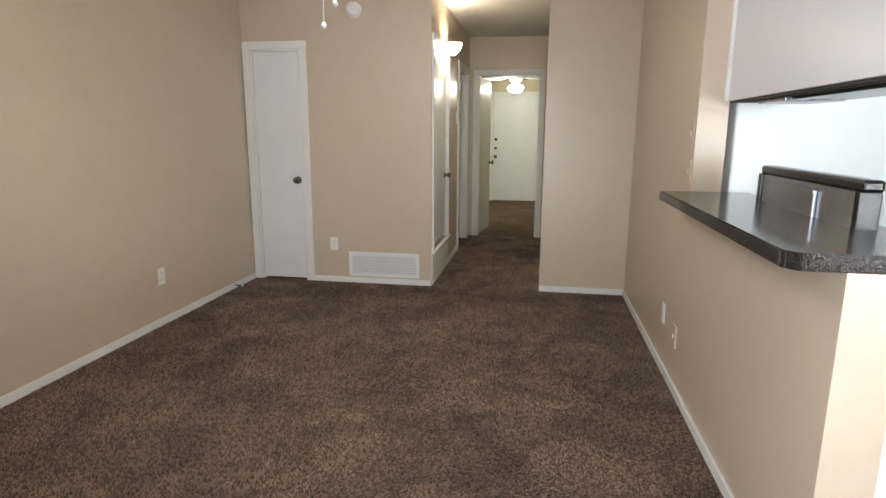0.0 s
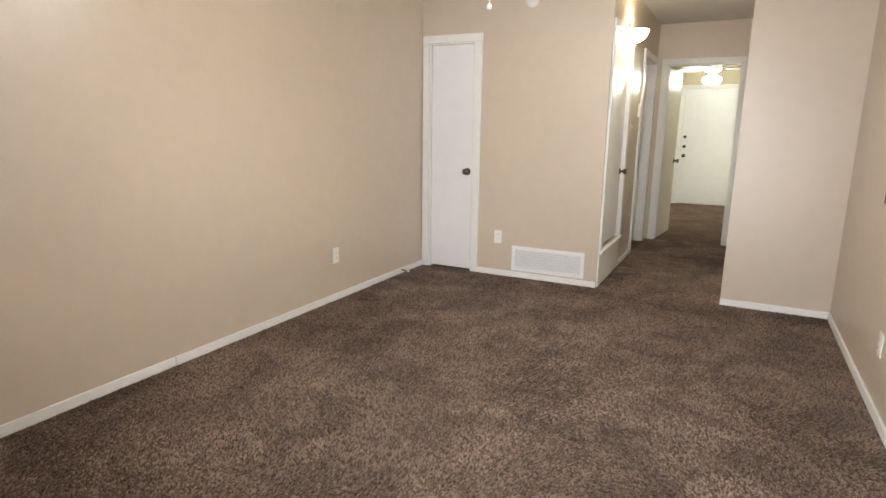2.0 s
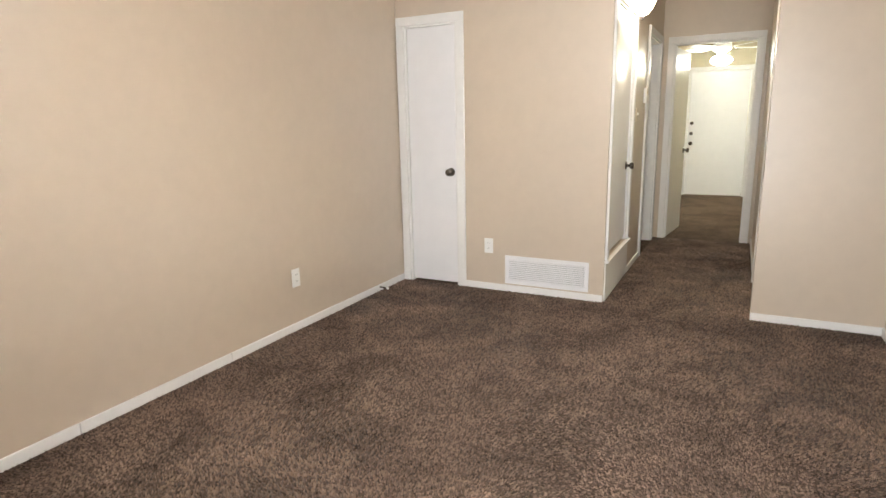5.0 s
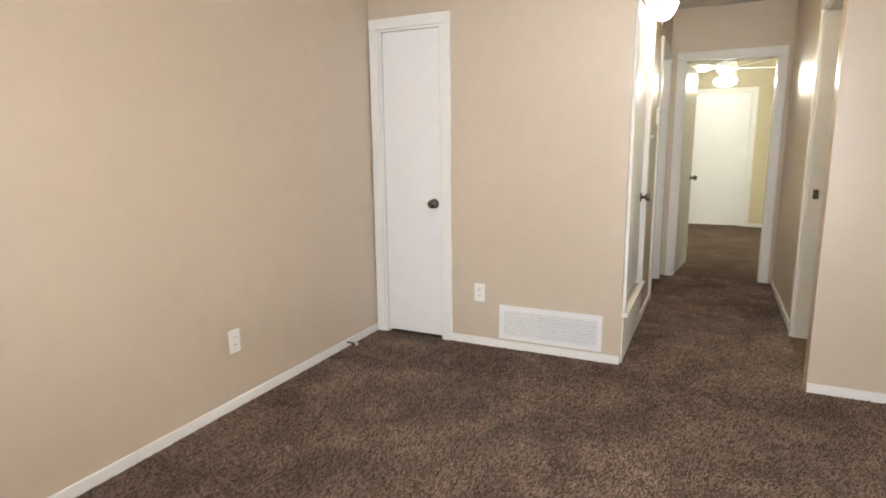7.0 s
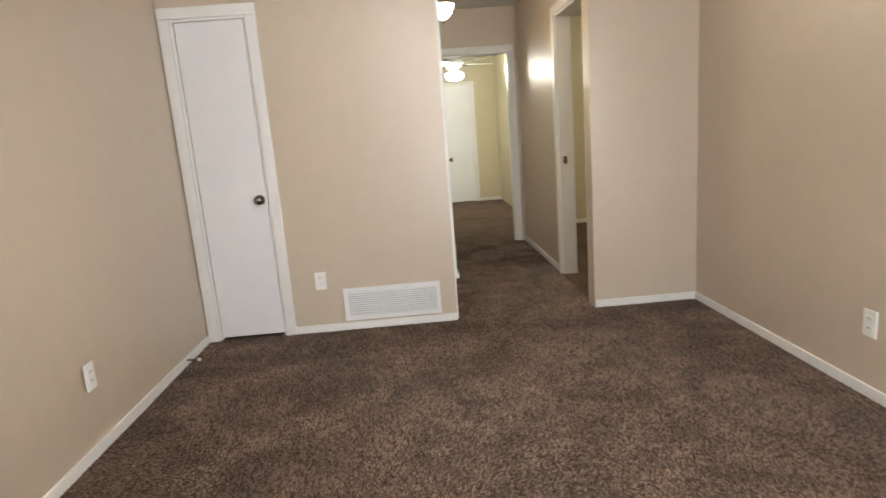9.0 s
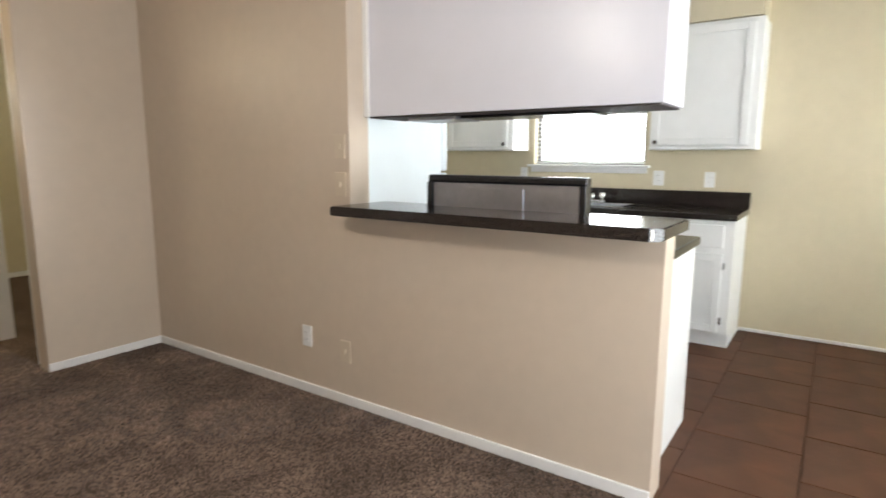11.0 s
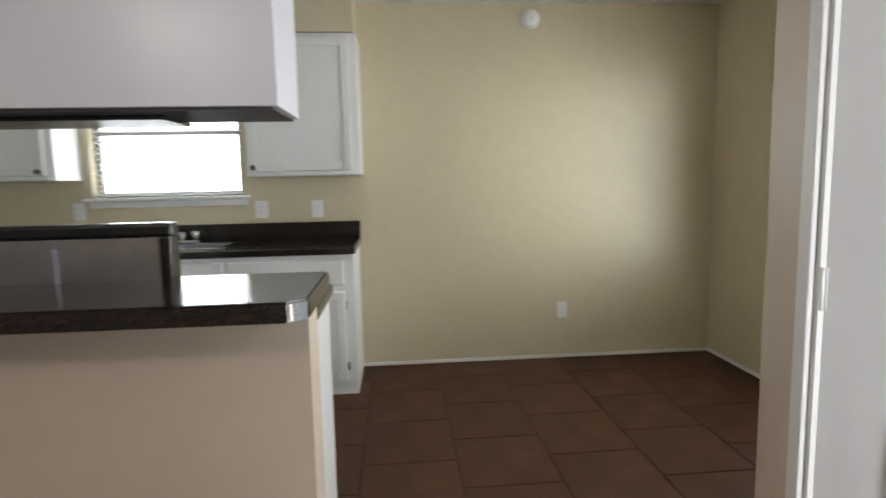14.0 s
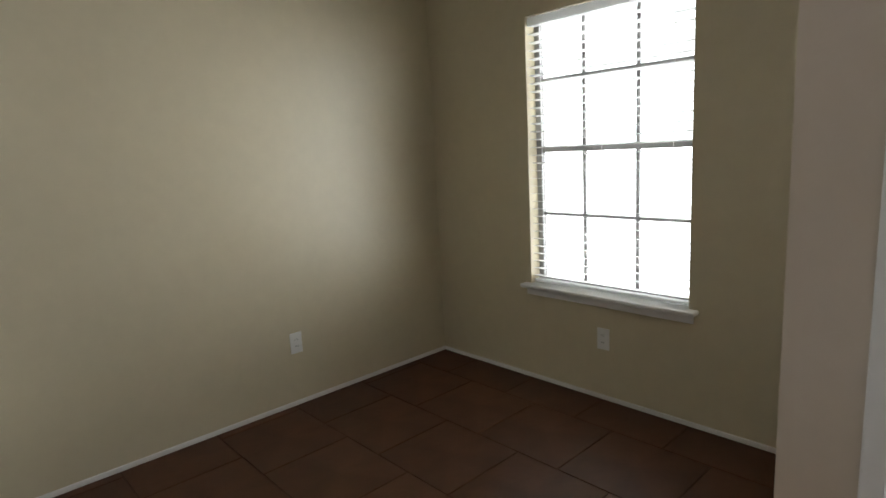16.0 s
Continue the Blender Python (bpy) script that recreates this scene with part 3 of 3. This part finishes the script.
# ---- small wall things ----
def outlet(m, label, mat=PLATE, w=0.072, h=0.118):
    """Duplex outlet whose face looks along local -y."""
    t = thing("wall_outlet", label, "outlet", m, "wall outlets")
    part("plate", one(-w / 2, w / 2, -0.006, 0, -h / 2, h / 2, 0.0025), mat, t)
    for s in (-1, 1):
        r = part("receptacle", one(-0.017, 0.017, -0.0085, -0.0062, s * 0.020 - 0.0135, s * 0.020 + 0.0135, 0.001), mat, t)
        for x in (-0.0065, 0.0065):
            part("slot", one(x - 0.0012, x + 0.0012, -0.0092, -0.0086, s * 0.020 - 0.003, s * 0.020 + 0.006), SLOT, r)
    return t


outlet(pose(XL + 0.008, 4.461, 0.353, 0, 0, 90) @ pose(0, -0.008, 0), "white duplex outlet low on the beige side wall")
outlet(pose(-1.834, YB, 0.353), "white duplex outlet beside the return grille")
outlet(pose(XR, 4.318, 0.325, 0, 0, -90), "white duplex outlet on the bar wall")
outlet(pose(XE, 1.074, 0.356, 0, 0, -90), "white outlet on the dining wall")
outlet(pose(2.146, YD, 0.338, 0, 0, 180), "white outlet under the dining window")
outlet(pose(XE, 2.797, 1.132, 0, 0, -90), "white outlet above the backsplash", w=0.075)
outlet(pose(XE, 3.173, 1.137, 0, 0, -90), "white double switch plate above the backsplash", w=0.085)
outlet(pose(XE, 4.36, 1.15, 0, 0, -90), "white outlet by the kitchen window")


def blank_plate(y, z, h, label):
    t = thing("cover_plate", label, "wall plate", pose(XR, y, z, 0, 0, -90))
    part("plate", one(-0.036, 0.036, -0.006, 0, -h / 2, h / 2, 0.002), BEIGE_PLATE, t)
    part("toggle", one(-0.006, 0.006, -0.014, -0.0062, -0.012, 0.012, 0.002), BEIGE_PLATE, t)


blank_plate(4.035, 1.345, 0.118, "switch plate painted over in wall beige")
blank_plate(4.035, 1.16, 0.118, "switch plate painted over in wall beige")
blank_plate(4.03, 0.29, 0.118, "jack plate painted over in wall beige")

# return-air grille
gr = thing("return_grille", "white louvred return-air grille low on the wall", "vent")
gx0, gx1, gz0, gz1 = -1.695, -1.050, 0.066, 0.288
part("backing", one(gx0 + 0.02, gx1 - 0.02, YB - 0.003, YB - 0.001, gz0 + 0.02, gz1 - 0.02), material("shaded_duct", (0.45, 0.45, 0.45), 0.8), gr)
bm = bmesh.new()
for r in ((gx0, gx0 + 0.03, gz0, gz1), (gx1 - 0.03, gx1, gz0, gz1), (gx0 + 0.03, gx1 - 0.03, gz0, gz0 + 0.03), (gx0 + 0.03, gx1 - 0.03, gz1 - 0.03, gz1)):
    box(bm, r[0], r[1], YB - 0.014, YB - 0.001, r[2], r[3], 0.002)
part("frame", bm, DOOR, gr)
slat = mesh_of("louvre", one(gx0 + 0.031, gx1 - 0.031, -0.0062, 0.0062, -0.0008, 0.0008), DOOR)
for i in range(11):
    s = new("louvre", slat)
    s.parent = gr
    s.matrix_basis = pose(0, YB - 0.0095, gz0 + 0.037 + i * 0.0148, 40, 0, 0)

# door stop on the baseboard
ds = thing("door_stop", "small white door stop on the baseboard", "door stop")
part("spring", rod(bmesh.new(), (XL + BT, 5.42, 0.035), (XL + 0.075, 5.42, 0.033), 0.006), NICKEL, ds)
part("tip", lathe(bmesh.new(), [(0.010, 0), (0.011, 0.010), (0.008, 0.016)], pose(XL + 0.075, 5.42, 0.033, 0, 90, 0), 14), PLATE, ds)


def detector(m, label):
    t = thing("smoke_detector", label, "smoke detector", m)
    part("base", lathe(bmesh.new(), [(0.066, 0), (0.066, 0.012), (0.060, 0.018)], pose(0, 0, 0, 90, 0, 0), 28), PLATE, t)
    part("cover", lathe(bmesh.new(), [(0.056, 0.0185), (0.055, 0.030), (0.046, 0.040), (0.02, 0.043)], pose(0, 0, 0, 90, 0, 0), 28), PLATE, t)
    part("button", lathe(bmesh.new(), [(0.008, 0.0435), (0.008, 0.047)], pose(0, 0, 0, 90, 0, 0), 12), BEIGE_PLATE, t)


detector(pose(XE, 1.305, 2.39, 0, 0, -90), "round white smoke detector high on the dining wall")
detector(pose(-1.60, YB, 2.33), "round white smoke detector high on the wall")

# thermostat and switch in the hall
th = thing("thermostat", "small white thermostat on the hall wall", "thermostat", pose(HL, 7.30, 1.50, 0, 0, 90))
part("body", one(-0.035, 0.035, -0.028, 0, -0.065, 0.065, 0.005), PLATE, th)
part("dial", one(-0.02, 0.02, -0.031, -0.0285, 0.01, 0.04, 0.001), BEIGE_PLATE, th)
sw = thing("light_switch", "beige toggle switch plate on the hall wall", "switch", pose(HL, 6.93, 1.33, 0, 0, 90))
part("plate", one(-0.036, 0.036, -0.006, 0, -0.059, 0.059, 0.002), BEIGE_PLATE, sw)
part("toggle", one(-0.006, 0.006, -0.018, -0.0062, 0.0, 0.018, 0.002), PLATE, sw)

# hall uplight
sc = thing("wall_sconce", "lit frosted glass bowl uplight on the hall wall", "wall lamp", pose(-0.86, 6.43, 2.05))
part("bowl", lathe(bmesh.new(), [(0.010, -0.012), (0.036, 0.003), (0.062, 0.028), (0.076, 0.06), (0.083, 0.082), (0.087, 0.087), (0.080, 0.088), (0.058, 0.045), (0.016, 0.02)], pose(0, 0, 0), 28), SCONCE_GLASS, sc, "glowing frosted glass bowl")
part("finial", lathe(bmesh.new(), [(0.004, -0.042), (0.009, -0.034), (0.007, -0.022), (0.011, -0.0125)], pose(0, 0, 0), 14), DARK_METAL, sc, "small dark finial")
part("arm", box(rod(bmesh.new(), (0, 0, 0.03), (-0.083, 0, 0.09), 0.008), -0.0855, -0.078, -0.03, 0.03, 0.03, 0.15, 0.002), NICKEL, sc)


# ---- ceiling fans ----
def ceiling_fan(m, label, bulb, chains, drop=0.0):
    t = thing("ceiling_fan", label, "ceiling fan", m)
    part("canopy", lathe(bmesh.new(), [(0.065, 0.0), (0.062, -0.03), (0.025, -0.055)], pose(0, 0, drop), 24), DOOR, t)
    part("downrod", rod(bmesh.new(), (0, 0, drop - 0.05), (0, 0, -0.16), 0.012), DOOR, t)
    part("motor", lathe(bmesh.new(), [(0.05, -0.14), (0.11, -0.16), (0.12, -0.20), (0.11, -0.25), (0.06, -0.27)], pose(0, 0, 0), 28), DOOR, t)
    for i in range(5):
        r = pose(0, 0, 0, 0, 0, 72 * i + 20)
        bm = bmesh.new()
        box(bm, 0.18, 0.62, -0.062, 0.062, -0.003, 0.003, 0.002)
        bmesh.ops.transform(bm, matrix=r @ pose(0, 0, -0.225, 11, 0, 0), verts=bm.verts)
        b = part("blade", bm, DOOR, t, "white fan blade")
        bm = bmesh.new()
        box(bm, 0.10, 0.22, -0.018, 0.018, -0.004, 0.004, 0.002)
        bmesh.ops.transform(bm, matrix=r @ pose(0, 0, -0.235, 11, 0, 0), verts=bm.verts)
        part("blade_iron", bm, NICKEL, b)
    part("light_fitter", lathe(bmesh.new(), [(0.05, -0.27), (0.06, -0.29), (0.045, -0.32)], pose(0, 0, 0), 24), DOOR, t)
    part("globe", lathe(bmesh.new(), [(0.06, -0.322), (0.115, -0.345), (0.13, -0.375), (0.115, -0.41), (0.07, -0.435), (0.015, -0.445)], pose(0, 0, 0), 28), bulb, t, "lit frosted glass globe")
    for x, y, z in chains:
        bm = bmesh.new()
        rod(bm, (x, y, -0.30), (x, y, z), 0.0022, 6)
        lathe(bm, [(0.004, 0), (0.009, -0.006), (0.011, -0.014), (0.007, -0.022)], pose(x, y, z), 12)
        part("pull_chain", bm, DOOR, t, "white pull chain with small ring")
    return t


ceiling_fan(pose(-0.97, 3.4, C), "white five-blade ceiling fan with lit globe and pull chains", BULB, ((0.075, -0.14, -0.735), (0.125, -0.14, -0.655)))
ceiling_fan(pose(-0.46, 10.6, C - 0.08), "white ceiling fan with lit globe in the bedroom", BED_BULB, ((0.1, -0.1, -0.55),), 0.08)

# fill light out of view, added so the second room reads as lit
cl = thing("room_fill_light", "unseen round fill light added to brighten the second room", "ceiling light", pose(1.6, 7.4, C))
part("base", lathe(bmesh.new(), [(0.15, 0.0), (0.15, -0.025)], pose(0, 0, 0), 28), DOOR, cl)
part("glass", lathe(bmesh.new(), [(0.145, -0.026), (0.14, -0.05), (0.10, -0.085), (0.02, -0.10)], pose(0, 0, 0), 28), ROOM_FILL, cl)

# ---- dining and kitchen tiles ----
PX, PY, GAP = 0.465, 0.443, 0.006
tf = solid("floor_tiled", one(XR + 0.0005, XE, YD, 5.5, -0.05, -0.006), GROUT, "dark brown tiled kitchen and dining floor", "tile floor")
tile_data = mesh_of("tile", one(-PX / 2 + GAP / 2, PX / 2 - GAP / 2, -PY / 2 + GAP / 2, PY / 2 - GAP / 2, -0.012, 0.0, 0.0015), TILE)
y = 1.565 - 4 * PY + PY / 2
row = 0
while y - PY / 2 < 5.5:
    x = 1.215 - PX / 2 + (0.0 if row % 2 == 0 else -0.215)
    while x - PX / 2 < XE:
        a, b = max(x - PX / 2, XR + 0.001), min(x + PX / 2, XE)
        c, d = max(y - PY / 2, YD), min(y + PY / 2, 5.5)
        if b - a > 0.02 and d - c > 0.02:
            if b - a > PX - 0.001 and d - c > PY - 0.001:
                ob = new("tile", tile_data)
                ob.matrix_basis = pose(x, y, 0)
            else:
                ob = new("tile", mesh_of("tile", one(a + GAP / 2, b - GAP / 2, c + GAP / 2, d - GAP / 2, -0.012, 0.0, 0.0015), TILE))
            ob.parent = tf
        x += PX
    y += PY
    row += 1

# ---- carpet pile: short leaning tufts, brushed in patches ----
def carpet_pile(regions, step):
    rng = np.random.default_rng(4)
    centres = []
    for x0, x1, y0, y1 in regions:
        gx, gy = np.meshgrid(np.arange(x0 + step / 2, x1 - step / 3, step), np.arange(y0 + step / 2, y1 - step / 3, step))
        centres.append(np.stack([gx.ravel(), gy.ravel()], 1))
    c = np.concatenate(centres)
    c = c + rng.uniform(-0.42, 0.42, c.shape) * step
    k = len(c)
    # slow swirls of the brushed nap
    sway = 1.6 * np.sin(c[:, 0] * 2.3 + 1.7 * np.sin(c[:, 1] * 1.3)) + 1.3 * np.sin(c[:, 1] * 3.1 + c[:, 0] * 1.1) + rng.normal(0, 0.8, k)
    lean = 0.005 + 0.004 * np.sin(c[:, 0] * 4.7 + c[:, 1] * 2.9) + rng.uniform(0, 0.004, k)
    high = rng.uniform(0.006, 0.0125, k)
    wide = rng.uniform(0.45, 0.75, k) * step
    turn = rng.uniform(0, 2 * np.pi, k)
    co = np.zeros((k, 4, 3), np.float32)
    for i in range(3):
        a = turn + i * 2 * np.pi / 3
        co[:, i, 0], co[:, i, 1], co[:, i, 2] = c[:, 0] + wide * np.cos(a), c[:, 1] + wide * np.sin(a), 0.0005
    co[:, 3, 0], co[:, 3, 1], co[:, 3, 2] = c[:, 0] + lean * np.cos(sway), c[:, 1] + lean * np.sin(sway), high
    base = (np.arange(k) * 4)[:, None, None]
    tri = (base + np.array([[0, 1, 3], [1, 2, 3], [2, 0, 3]])[None]).reshape(-1)
    me = bpy.data.meshes.new("carpet_pile")
    me.vertices.add(k * 4)
    me.vertices.foreach_set("co", co.ravel())
    me.loops.add(len(tri))
    me.loops.foreach_set("vertex_index", tri.astype(np.int32))
    me.polygons.add(k * 3)
    me.polygons.foreach_set("loop_start", (np.arange(k * 3) * 3).astype(np.int32))
    me.update(calc_edges=True)
    me.materials.append(pile_material())
    return tagged(new("carpet_pile", me), "brown cut-pile carpet tufts, brushed in patches", "carpet", "", "stuff")


carpet_pile(((XL + 0.014, XR - 0.014, YS + 0.02, YB - 0.014), (HL + 0.016, 0.0, YB - 0.014, YB + T), (HL + 0.016, HR - 0.016, YB + T, HE)), 0.0092)
